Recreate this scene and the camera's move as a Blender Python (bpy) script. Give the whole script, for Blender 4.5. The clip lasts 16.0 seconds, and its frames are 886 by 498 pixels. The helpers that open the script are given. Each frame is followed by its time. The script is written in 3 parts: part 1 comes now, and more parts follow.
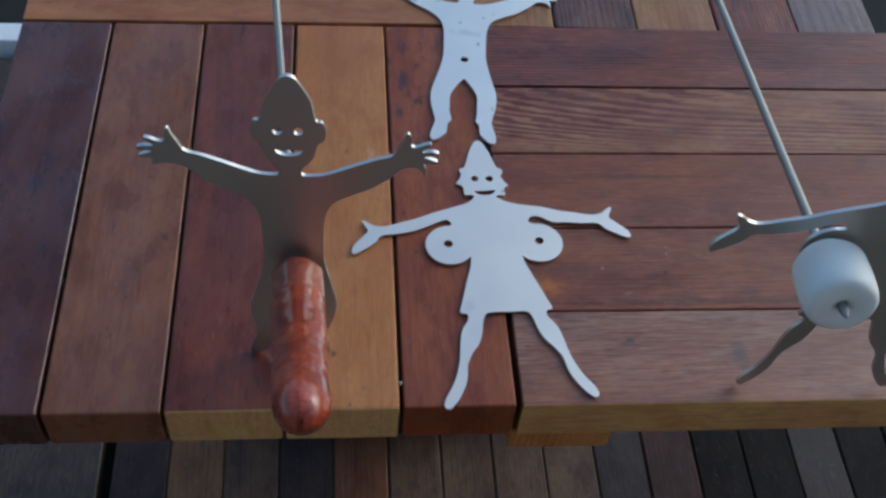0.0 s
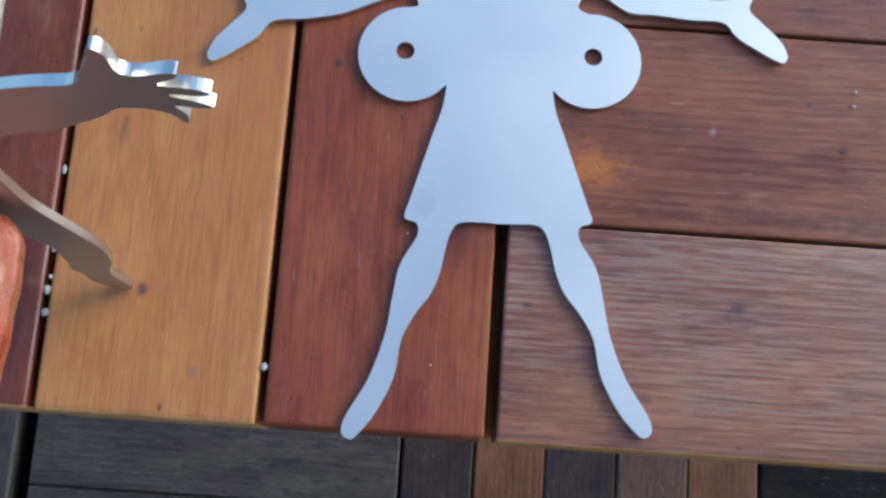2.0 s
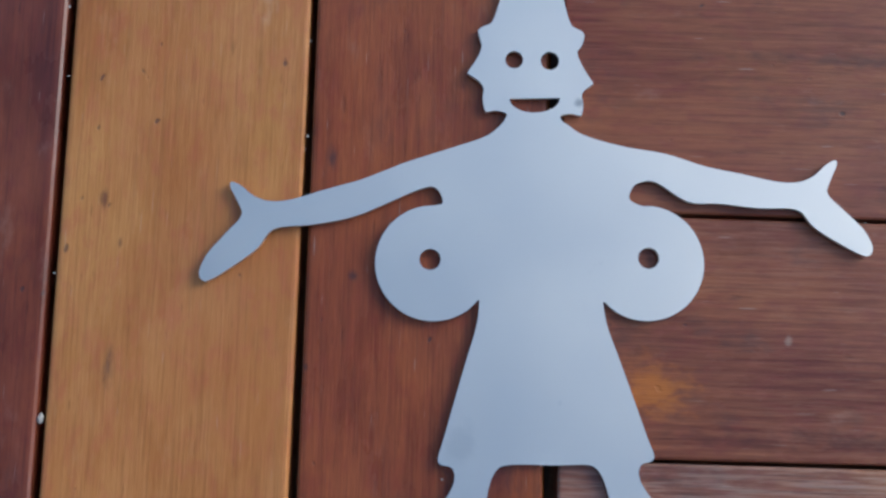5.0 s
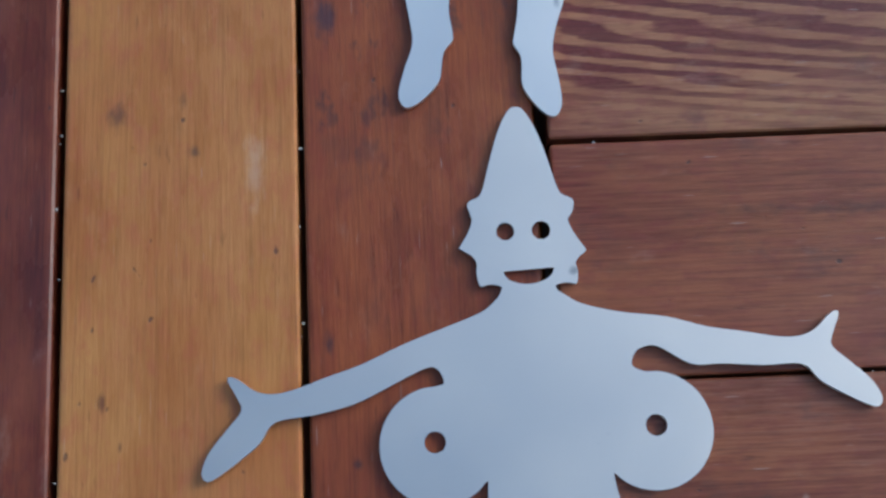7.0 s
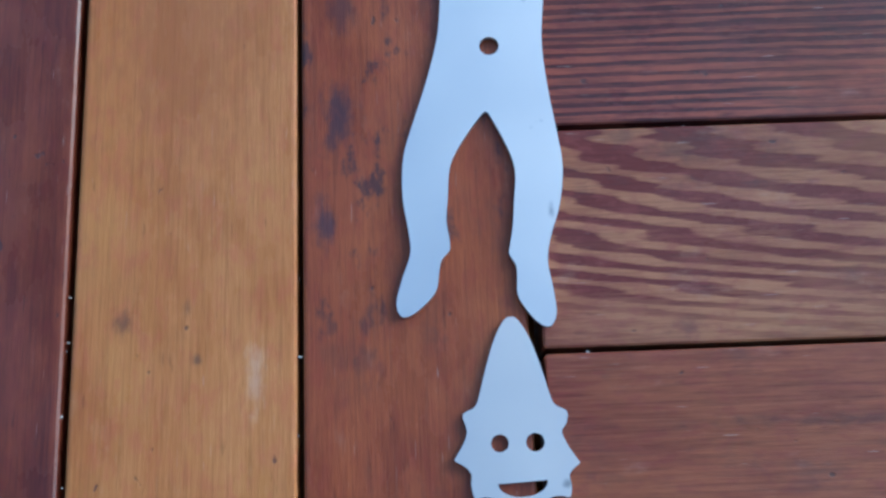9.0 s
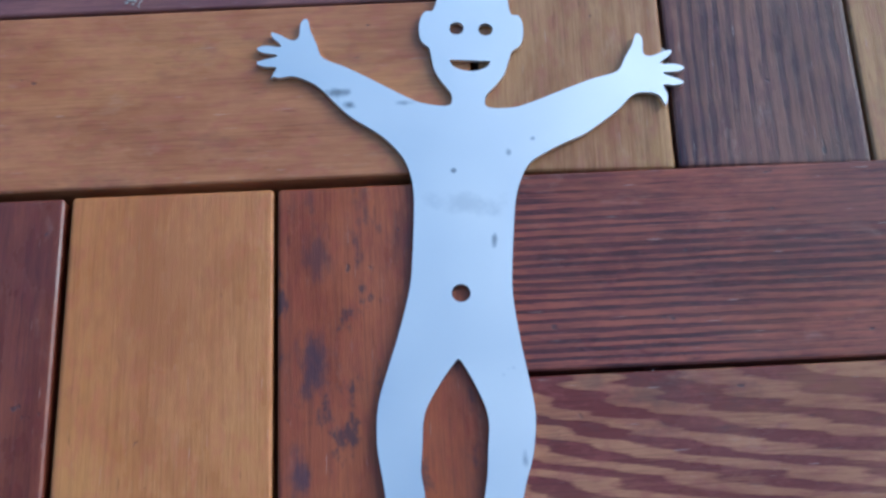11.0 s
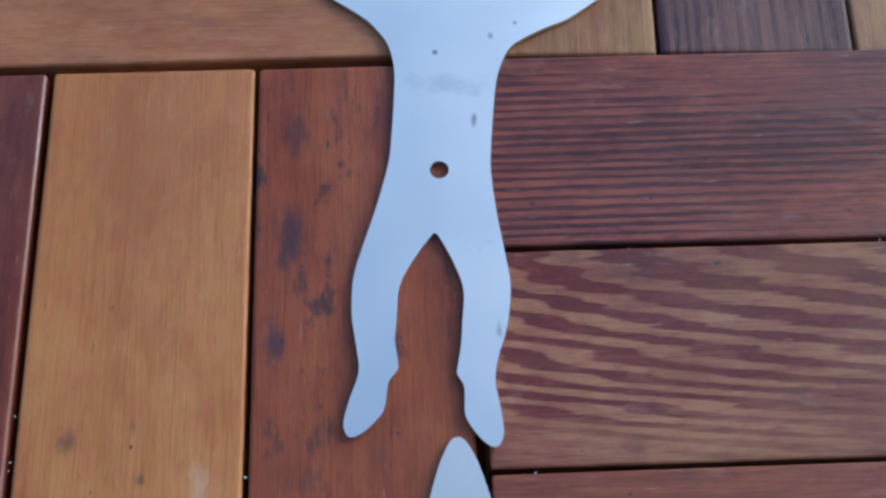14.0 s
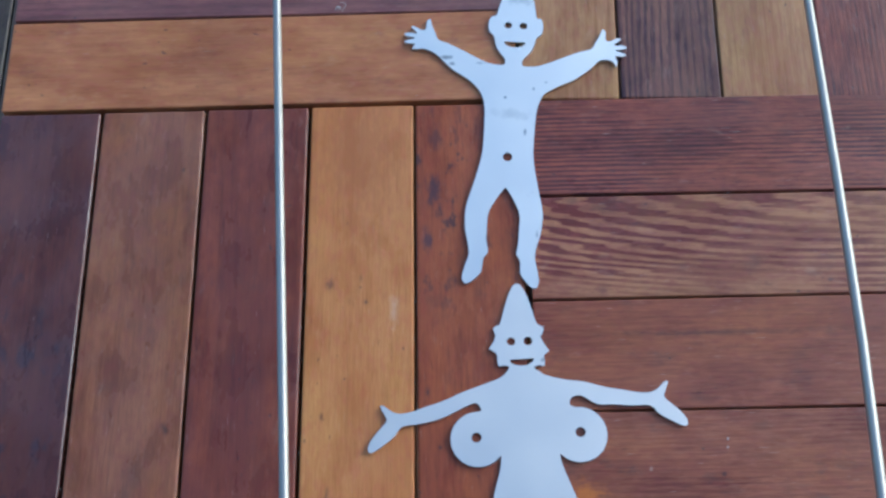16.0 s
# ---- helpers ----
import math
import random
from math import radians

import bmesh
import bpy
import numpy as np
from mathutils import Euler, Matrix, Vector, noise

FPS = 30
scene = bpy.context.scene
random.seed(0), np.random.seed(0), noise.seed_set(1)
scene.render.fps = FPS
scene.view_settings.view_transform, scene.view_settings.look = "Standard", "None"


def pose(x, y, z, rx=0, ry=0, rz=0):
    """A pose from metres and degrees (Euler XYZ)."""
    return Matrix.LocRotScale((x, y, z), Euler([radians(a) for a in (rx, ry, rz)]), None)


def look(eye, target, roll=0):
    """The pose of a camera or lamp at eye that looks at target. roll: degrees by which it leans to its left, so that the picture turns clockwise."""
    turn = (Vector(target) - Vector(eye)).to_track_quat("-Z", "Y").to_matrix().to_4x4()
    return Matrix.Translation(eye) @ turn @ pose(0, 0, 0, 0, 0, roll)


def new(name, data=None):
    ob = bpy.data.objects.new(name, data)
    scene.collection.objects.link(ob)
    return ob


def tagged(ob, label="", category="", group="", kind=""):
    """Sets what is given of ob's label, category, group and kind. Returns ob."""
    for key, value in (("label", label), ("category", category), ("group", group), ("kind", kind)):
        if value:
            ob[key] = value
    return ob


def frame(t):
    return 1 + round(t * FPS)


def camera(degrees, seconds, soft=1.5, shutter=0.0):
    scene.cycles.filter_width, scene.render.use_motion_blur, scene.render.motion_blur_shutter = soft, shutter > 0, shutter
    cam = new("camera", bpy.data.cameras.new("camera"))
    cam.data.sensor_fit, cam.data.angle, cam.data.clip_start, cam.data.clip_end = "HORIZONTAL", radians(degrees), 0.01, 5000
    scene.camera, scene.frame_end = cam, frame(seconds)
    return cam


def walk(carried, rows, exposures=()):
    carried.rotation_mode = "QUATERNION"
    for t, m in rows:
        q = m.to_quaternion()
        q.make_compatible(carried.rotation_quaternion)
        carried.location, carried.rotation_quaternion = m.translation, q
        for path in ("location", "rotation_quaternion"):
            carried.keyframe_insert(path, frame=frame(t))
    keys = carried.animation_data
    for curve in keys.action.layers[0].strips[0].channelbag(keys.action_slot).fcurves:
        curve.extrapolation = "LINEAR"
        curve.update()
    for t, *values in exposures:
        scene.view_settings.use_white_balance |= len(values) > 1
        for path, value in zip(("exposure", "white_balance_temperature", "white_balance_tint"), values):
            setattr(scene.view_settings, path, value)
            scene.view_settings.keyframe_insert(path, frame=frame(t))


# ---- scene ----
cam = camera(44.4, 16.0, soft=2.7)
PATH = [
    (0, (-0.103, -0.319, 1.246), (0.086, 0.925, -0.308), 6.4),
    (0.3, (-0.11, -0.264, 1.225), (0.153, 0.842, -0.421), 9.5),
    (0.5, (-0.099, -0.226, 1.194), (0.138, 0.777, -0.52), 13.4),
    (0.8, (-0.045, -0.161, 1.132), (0.085, 0.543, -0.736), 15.3),
    (1, (-0.024, -0.127, 1.104), (-0.01, 0.488, -0.799), 9.0),
    (1.5, (-0.009, -0.046, 1.044), (0.001, 0.416, -0.902), 7.0),
    (2, (-0.016, -0.011, 1.027), (-0.02, 0.401, -0.93), 3.4),
    (2.5, (-0.016, 0.015, 1.014), (-0.013, 0.39, -0.951), 4.1),
    (3, (-0.018, 0.031, 1.009), (-0.01, 0.384, -0.96), 5.2),
    (3.2, (-0.02, 0.035, 1.008), (-0.019, 0.384, -0.962), 3.8),
    (5.3, (-0.036, 0.092, 0.994), (0.008, 0.342, -0.989), 10.7),
    (5.5, (-0.037, 0.095, 0.993), (0.017, 0.359, -0.989), 11.4),
    (6, (-0.03, 0.107, 0.993), (0.0, 0.395, -0.986), 4.1),
    (6.5, (-0.031, 0.119, 0.995), (-0.006, 0.411, -0.983), 2.7),
    (7, (-0.033, 0.118, 0.998), (-0.004, 0.488, -0.968), 2.1),
    (7.5, (-0.032, 0.127, 1.004), (-0.064, 0.495, -0.962), -7.6),
    (8, (-0.036, 0.13, 1.007), (-0.034, 0.562, -0.945), -2.6),
    (8.5, (-0.029, 0.144, 1.01), (-0.024, 0.575, -0.943), -1.9),
    (9, (-0.024, 0.159, 1.013), (-0.032, 0.634, -0.93), -3.0),
    (9.5, (-0.015, 0.165, 1.014), (-0.058, 0.734, -0.902), -6.6),
    (10, (-0.019, 0.179, 1.02), (0.006, 0.766, -0.892), -0.4),
    (10.2, (-0.021, 0.183, 1.023), (0.01, 0.782, -0.885), 0.1),
    (12.3, (-0.017, 0.196, 1.033), (0.04, 1.046, -0.776), 0.5),
    (12.5, (-0.016, 0.197, 1.035), (0.036, 1.035, -0.78), 0.1),
    (13, (-0.019, 0.191, 1.031), (0.038, 1.036, -0.781), 0.9),
    (13.5, (-0.02, 0.17, 1.017), (0.032, 0.939, -0.829), 1.3),
    (14, (-0.014, 0.155, 1.015), (0.018, 0.856, -0.857), 0.7),
    (14.5, (-0.019, 0.165, 1.041), (0.053, 0.94, -0.801), 3.1),
    (15, (-0.023, 0.122, 1.117), (0.038, 0.886, -0.731), 1.4),
    (15.5, (-0.039, 0.04, 1.21), (-0.044, 0.67, -0.688), -2.3),
    (16, (-0.038, -0.001, 1.324), (-0.076, 0.715, -0.543), -4.1),
]
LIGHT = [(0.0, 0.12, 5250, 1), (1.0, 0.66, 5350, 1), (1.5, 0.92, 4950, -1), (2.5, 0.87, 5100, 0), (5.5, 0.54, 5350, 2), (7.0, 0.52, 5300, 1), (8.0, 0.56, 5250, 0), (9.0, 0.84, 4750, -2), (10.0, 0.87, 4680, -1),
         (12.5, 0.76, 4900, 1), (14.5, 0.7, 4950, 2), (15.5, 0.7, 5000, 1), (16.0, 0.86, 4950, 0)]
walk(cam, [(t, look(eye, target, roll)) for t, eye, target, roll in PATH], LIGHT)

# ---- light: open shade under a bright sky ----
world = bpy.data.worlds.new("sky")
scene.world = world
world.use_nodes = True
wn = world.node_tree
sky = wn.nodes.new("ShaderNodeTexSky")
sky.sky_type, sky.sun_disc = "NISHITA", False
sky.sun_elevation, sky.sun_rotation = radians(30), radians(62)
sky.air_density, sky.dust_density, sky.ozone_density = 1.0, 2.4, 1.4
wn.links.new(sky.outputs[0], wn.nodes["Background"].inputs[0])
wn.nodes["Background"].inputs[1].default_value = 0.15

sun = new("sun", bpy.data.lights.new("sun", "SUN"))
sun.data.energy, sun.data.angle, sun.data.color = 0.42, radians(30), (1.0, 0.95, 0.88)
sun.matrix_world = look((4.4, 2.65, 3.55), (0, 0.3, 0.7))

# ---- materials ----


def nodes_of(name):
    m = bpy.data.materials.new(name)
    m.use_nodes = True
    nt = m.node_tree
    return m, nt, nt.nodes["Principled BSDF"]


def add(nt, kind, **values):
    n = nt.nodes.new("ShaderNode" + kind)
    for key, value in values.items():
        n.inputs[key.replace("_", " ")].default_value = value
    return n


def math_node(nt, op, a, b=0.5, clamp=False):
    n = nt.nodes.new("ShaderNodeMath")
    n.operation, n.use_clamp = op, clamp
    for i, v in enumerate((a, b)):
        if isinstance(v, (int, float)):
            n.inputs[i].default_value = v
        else:
            nt.links.new(v, n.inputs[i])
    return n.outputs[0]


def mix_colour(nt, fac, a, b):
    n = nt.nodes.new("ShaderNodeMix")
    n.data_type = "RGBA"
    for i, v in ((0, fac), (6, a), (7, b)):
        if isinstance(v, (int, float)):
            n.inputs[i].default_value = v
        elif isinstance(v, tuple):
            n.inputs[i].default_value = (*v, 1)
        else:
            nt.links.new(v, n.inputs[i])
    return n.outputs[2]


def stepped(nt, value, low, high):
    n = nt.nodes.new("ShaderNodeMapRange")
    n.interpolation_type = "SMOOTHSTEP"
    nt.links.new(value, n.inputs[0])
    n.inputs[1].default_value, n.inputs[2].default_value = low, high
    return n.outputs[0]


def board_coords(nt, scale, shift=1.0):
    """Coordinates of a board (its grain runs along x), moved by a chance step for each board."""
    tc, info = add(nt, "TexCoord"), add(nt, "ObjectInfo")
    mul = nt.nodes.new("ShaderNodeVectorMath")
    mul.operation = "MULTIPLY"
    nt.links.new(tc.outputs["Object"], mul.inputs[0])
    mul.inputs[1].default_value = scale
    comb = add(nt, "CombineXYZ")
    for i, k in enumerate((37.0, 23.0, 51.0)):
        nt.links.new(math_node(nt, "MULTIPLY", info.outputs["Random"], k * shift), comb.inputs[i])
    plus = nt.nodes.new("ShaderNodeVectorMath")
    plus.operation = "ADD"
    nt.links.new(mul.outputs[0], plus.inputs[0])
    nt.links.new(comb.outputs[0], plus.inputs[1])
    return plus.outputs[0], tc.outputs["Object"]


def noise_at(nt, vec, scale, detail=3.0, rough=0.55, distortion=0.0):
    n = add(nt, "TexNoise", Scale=scale, Detail=detail, Roughness=rough, Distortion=distortion)
    nt.links.new(vec, n.inputs["Vector"])
    return n.outputs["Fac"]


def wood(name, dark, light, rings=0.35, period=0.006, wobble=6.0, fibre=0.6, bleach_sheen=0.0, stain=0.0, stain_at=(0, 0, 0), stain_size=0.2,
         stain_colour=(0.018, 0.015, 0.022), gloss=0.42, spots=(), flare=0.0, spread=0.0, line=1.6, cloud=1.05, amber=0.42, grime=0.3, worn=0.3, sheen=0.34, oil=0.2, rose=0.5, blue=1.32):
    dark, light = ((r * 0.94, g * 1.02, b * blue) for r, g, b in (dark, light))
    m, nt, p = nodes_of(name)
    fine, ob = board_coords(nt, (62, 1100, 420))
    f1 = noise_at(nt, fine, 1.0, 4.0, 0.7)
    f2 = noise_at(nt, board_coords(nt, (3.0, 22, 9))[0], 1.0, 3.0, 0.5)
    long, _ = board_coords(nt, (0.16, 1, 0.6), 0.02)
    # growth rings: the board's width, bent by a slow drift along the grain, cut into uneven bands
    sway = noise_at(nt, board_coords(nt, (3.2, 11, 4))[0], 1.0, 1.5, 0.45)
    sep = add(nt, "SeparateXYZ")
    nt.links.new(long, sep.inputs[0])
    drift = noise_at(nt, board_coords(nt, (1.6, 34, 6))[0], 1.0, 3.0, 0.55)
    turns = math_node(nt, "ADD", math_node(nt, "MULTIPLY", sep.outputs[1], math.tau / period), math_node(nt, "MULTIPLY", sway, wobble * 4))
    if flare:  # the rings swing up towards one end of the board
        along = add(nt, "SeparateXYZ")
        nt.links.new(ob, along.inputs[0])
        rise = math_node(nt, "POWER", math.e, math_node(nt, "MULTIPLY", math_node(nt, "ADD", along.outputs[0], 0.17), -6.0))
        turns = math_node(nt, "SUBTRACT", turns, math_node(nt, "MULTIPLY", rise, flare * math.tau / period))
        wide = math_node(nt, "POWER", math_node(nt, "ADD", along.outputs[1], 0.04), 2.0)
        turns = math_node(nt, "SUBTRACT", turns, math_node(nt, "MULTIPLY", wide, spread * math.tau))
    uneven = noise_at(nt, board_coords(nt, (3.5, 150, 14), 1.9)[0], 1.0, 2.0, 0.5)
    turns = math_node(nt, "ADD", turns, math_node(nt, "ADD", math_node(nt, "MULTIPLY", drift, 8.0), math_node(nt, "MULTIPLY", uneven, 9.0)))
    jag = noise_at(nt, board_coords(nt, (75, 420, 160), 0.9)[0], 1.0, 4.0, 0.65)
    wave = math_node(nt, "SINE", math_node(nt, "ADD", turns, math_node(nt, "MULTIPLY", jag, 2.4)))
    wave = math_node(nt, "ADD", math_node(nt, "MULTIPLY", wave, 0.5), 0.5, True)
    strength = stepped(nt, noise_at(nt, board_coords(nt, (6, 19, 9), 0.7)[0], 1.0, 4.0, 0.6), 0.32, 0.62)
    late = stepped(nt, math_node(nt, "POWER", wave, line), 0.18, 0.62)
    w = math_node(nt, "SUBTRACT", 1.0, math_node(nt, "MULTIPLY", late, strength))
    # tone: fibre, rings, long streaks and cloudy patches of oil
    blot = noise_at(nt, board_coords(nt, (20, 46, 30), 1.3)[0], 1.0, 5.0, 0.62)
    a = math_node(nt, "MULTIPLY", math_node(nt, "SUBTRACT", f1, 0.5), fibre * 3.4)
    b = math_node(nt, "MULTIPLY", math_node(nt, "SUBTRACT", w, 0.65), rings)
    c = math_node(nt, "ADD", math_node(nt, "MULTIPLY", math_node(nt, "SUBTRACT", f2, 0.5), 0.55), math_node(nt, "MULTIPLY", math_node(nt, "SUBTRACT", blot, 0.5), cloud * 2.3))
    fac = math_node(nt, "ADD", math_node(nt, "ADD", a, b), math_node(nt, "ADD", c, 0.5), True)
    col = mix_colour(nt, fac, dark, light)
    warm = stepped(nt, noise_at(nt, board_coords(nt, (11, 26, 14), 2.7)[0], 1.0, 4.0, 0.6), 0.46, 0.7)
    col = mix_colour(nt, math_node(nt, "MULTIPLY", warm, amber), col, tuple(min(0.8, v * k) for v, k in zip(light, (1.08, 1.22, 0.95))))
    patch = stepped(nt, noise_at(nt, board_coords(nt, (9, 20, 8), 2.1)[0], 1.0, 4.0, 0.6), 0.44, 0.7)
    col = mix_colour(nt, math_node(nt, "MULTIPLY", patch, 0.42), col, tuple(v * k for v, k in zip(dark, (1.05, 0.92, 0.9))))
    # rose and violet mottling, a few millimetres across
    mottle = stepped(nt, noise_at(nt, board_coords(nt, (120, 260, 160), 4.3)[0], 1.0, 5.0, 0.65), 0.45, 0.68)
    tint = tuple((0.62 * a + 0.38 * b) * k for a, b, k in zip(dark, light, (1.0, 0.72, 1.15)))
    col = mix_colour(nt, math_node(nt, "MULTIPLY", mottle, rose), col, tint)
    # thin dark fibres, broken along their length
    hm = stepped(nt, noise_at(nt, board_coords(nt, (40, 1500, 600), 1.7)[0], 1.0, 3.0, 0.6), 0.50, 0.66)
    col = mix_colour(nt, math_node(nt, "MULTIPLY", hm, 0.6 * fibre), col, tuple(v * 0.4 for v in dark))
    # grime rubbed into the surface, pores and dents
    gm = math_node(nt, "MULTIPLY", stepped(nt, noise_at(nt, board_coords(nt, (34, 60, 40), 3.1)[0], 1.0, 6.0, 0.7), 0.53, 0.70), grime)
    col = mix_colour(nt, gm, col, (0.045, 0.03, 0.026))
    pm = stepped(nt, noise_at(nt, board_coords(nt, (80, 520, 200))[0], 1.0, 2.0), 0.66, 0.78)
    col = mix_colour(nt, math_node(nt, "MULTIPLY", pm, 0.4), col, tuple(v * 0.3 for v in dark))
    mk = stepped(nt, noise_at(nt, board_coords(nt, (150, 230, 180))[0], 1.0, 1.5), 0.73, 0.78)
    col = mix_colour(nt, math_node(nt, "MULTIPLY", mk, 0.65), col, (0.03, 0.024, 0.026))
    # dry, pale, rubbed places and short scratches
    sc = stepped(nt, noise_at(nt, board_coords(nt, (46, 120, 60))[0], 1.0, 5.0, 0.7), 0.585, 0.80)
    col = mix_colour(nt, math_node(nt, "MULTIPLY", sc, worn), col, tuple(0.55 * v + 0.45 * g for v, g in zip(light, (0.5, 0.4, 0.32))))
    skew = nt.nodes.new("ShaderNodeMapping")
    nt.links.new(ob, skew.inputs[0])
    skew.inputs["Rotation"].default_value = (0, 0, 0.7)
    skew.inputs["Scale"].default_value = (70, 1500, 300)
    scratch = stepped(nt, noise_at(nt, skew.outputs[0], 1.0, 2.0, 0.5), 0.70, 0.77)
    col = mix_colour(nt, math_node(nt, "MULTIPLY", scratch, worn * 1.3), col, (0.5, 0.42, 0.36))
    if bleach_sheen:  # silvery weathering and painted whitish sheen that keep to the raised grain
        tone = stepped(nt, noise_at(nt, board_coords(nt, (5, 16, 10))[0], 1.0, 3.0), 0.4, 0.68)
        ridge = stepped(nt, math_node(nt, "ADD", math_node(nt, "MULTIPLY", f1, 0.9), math_node(nt, "MULTIPLY", w, 0.1)), 0.44, 0.66)
        col = mix_colour(nt, math_node(nt, "MULTIPLY", math_node(nt, "MULTIPLY", tone, ridge), bleach_sheen), col, (0.42, 0.33, 0.26))
    if stain:
        dist = nt.nodes.new("ShaderNodeVectorMath")
        dist.operation = "DISTANCE"
        nt.links.new(ob, dist.inputs[0])
        dist.inputs[1].default_value = stain_at
        near = stepped(nt, dist.outputs["Value"], stain_size, stain_size * 0.25)
        sm = math_node(nt, "MULTIPLY", stepped(nt, noise_at(nt, board_coords(nt, (58, 100, 50))[0], 1.0, 4.0, 0.62), 0.55, 0.66), near)
        col = mix_colour(nt, math_node(nt, "MULTIPLY", sm, stain), col, stain_colour)
    for at, (sx, sy), colour, amount in spots:  # resin, knots and single stains, all with torn edges
        shift = nt.nodes.new("ShaderNodeVectorMath")
        shift.operation = "MULTIPLY_ADD"
        nt.links.new(ob, shift.inputs[0])
        shift.inputs[1].default_value = (1 / sx, 1 / sy, 0)
        shift.inputs[2].default_value = (-at[0] / sx, -at[1] / sy, 0)
        size = nt.nodes.new("ShaderNodeVectorMath")
        size.operation = "LENGTH"
        nt.links.new(shift.outputs[0], size.inputs[0])
        torn = noise_at(nt, board_coords(nt, (120, 260, 150), 0.6)[0], 1.0, 4.0, 0.65)
        ragged = math_node(nt, "ADD", size.outputs["Value"], math_node(nt, "MULTIPLY", torn, 2.6))
        col = mix_colour(nt, math_node(nt, "MULTIPLY", stepped(nt, ragged, 2.5, 1.3), amount), col, colour)
    nt.links.new(col, p.inputs["Base Color"])
    rough = math_node(nt, "ADD", math_node(nt, "MULTIPLY", blot, 0.4), gloss - 0.16)
    nt.links.new(rough, p.inputs["Roughness"])
    p.inputs["Specular IOR Level"].default_value = sheen
    soaked = stepped(nt, noise_at(nt, board_coords(nt, (14, 24, 14), 5.1)[0], 1.0, 4.0, 0.6), 0.36, 0.62)
    nt.links.new(math_node(nt, "MULTIPLY", math_node(nt, "ADD", soaked, 0.35), oil), p.inputs["Coat Weight"])
    nt.links.new(math_node(nt, "ADD", math_node(nt, "MULTIPLY", blot, 0.3), 0.14), p.inputs["Coat Roughness"])
    bump = add(nt, "Bump", Strength=0.3, Distance=0.0006)
    relief = math_node(nt, "ADD", math_node(nt, "MULTIPLY", f1, 0.8), math_node(nt, "MULTIPLY", w, rings * 0.3))
    relief = math_node(nt, "SUBTRACT", relief, math_node(nt, "ADD", math_node(nt, "MULTIPLY", mk, 0.8), math_node(nt, "MULTIPLY", pm, 0.3)))
    nt.links.new(relief, bump.inputs["Height"])
    nt.links.new(bump.outputs[0], p.inputs["Normal"])
    return m


HONEY = wood("honey_wood", (0.375, 0.115, 0.017), (0.59, 0.237, 0.054), rings=0.14, period=0.009, fibre=0.4, line=3, wobble=2, cloud=0.75, amber=0.3, grime=0.12, worn=0.2,
             spots=[((0.046, 0.018), (0.005, 0.0035), (0.10, 0.05, 0.025), 0.7), ((0.035, -0.004), (0.0022, 0.0018), (0.08, 0.05, 0.03), 0.7), ((0.05, -0.001), (0.004, 0.0015), (0.11, 0.06, 0.03), 0.55),
                    ((-0.035, 0.021), (0.003, 0.0012), (0.13, 0.045, 0.02), 0.8), ((-0.047, 0.016), (0.0022, 0.001), (0.12, 0.04, 0.02), 0.8), ((-0.08, 0.017), (0.006, 0.002), (0.05, 0.04, 0.035), 0.6),
                    ((0.135, 0.0), (0.055, 0.03), (0.33, 0.115, 0.032), 0.6), ((0.03, -0.021), (0.012, 0.003), (0.6, 0.42, 0.27), 0.45),
                    ((-0.131, 0.005), (0.0024, 0.002), (0.06, 0.03, 0.03), 0.8), ((-0.126, 0.013), (0.0018, 0.0016), (0.16, 0.13, 0.11), 0.7), ((-0.155, -0.013), (0.0022, 0.0014), (0.16, 0.12, 0.1), 0.6)])
HONEY_RED = wood("honey_red_wood", (0.27, 0.08, 0.018), (0.49, 0.182, 0.05), rings=0.15, period=0.012, fibre=0.4, wobble=3, grime=0.25)
PALE = wood("pale_wood", (0.26, 0.094, 0.022), (0.44, 0.205, 0.06), rings=0.5, period=0.007, fibre=0.5, line=2.5, wobble=4, grime=0.2)
RED = wood("red_wood", (0.1, 0.016, 0.005), (0.27, 0.065, 0.018), rings=0.2, period=0.005, fibre=0.5, wobble=2)
RED_STAINED = wood("stained_red_wood", (0.168, 0.029, 0.006), (0.35, 0.084, 0.017), rings=0.16, period=0.005, fibre=0.5, amber=0.3, grime=0.22,
                   stain=0.75, stain_at=(0.10, 0.026, 0.018), stain_size=0.10, wobble=1.5,
                   spots=[((-0.107, -0.018), (0.011, 0.010), (0.045, 0.012, 0.016), 0.6), ((-0.021, 0.027), (0.003, 0.002), (0.03, 0.02, 0.025), 0.7), ((-0.054, 0.02), (0.0015, 0.0015), (0.03, 0.02, 0.025), 0.7),
                          ((0.075, 0.027), (0.009, 0.004), (0.03, 0.022, 0.035), 0.75), ((0.108, 0.022), (0.012, 0.007), (0.026, 0.02, 0.032), 0.75), ((0.146, 0.02), (0.01, 0.005), (0.05, 0.022, 0.025), 0.6)])
BROWN = wood("brown_wood", (0.15, 0.042, 0.012), (0.31, 0.105, 0.031), oil=0.6, rings=0.25, period=0.009, fibre=0.5, line=3, wobble=3, spots=[((-0.04, -0.023), (0.004, 0.003), (0.02, 0.014, 0.012), 0.8)])
MAHOGANY = wood("mahogany_wood", (0.085, 0.014, 0.005), (0.225, 0.05, 0.015), rings=0.3, period=0.012, fibre=0.4, gloss=0.38, oil=0.45, wobble=8, line=2.5, amber=0.4)
DARK = wood("dark_red_wood", (0.05, 0.0115, 0.006), (0.14, 0.036, 0.015), rings=0.2, period=0.007, fibre=0.5,
            stain=0.6, stain_at=(-0.02, 0, 0.018), stain_size=0.12, gloss=0.38, oil=0.8)
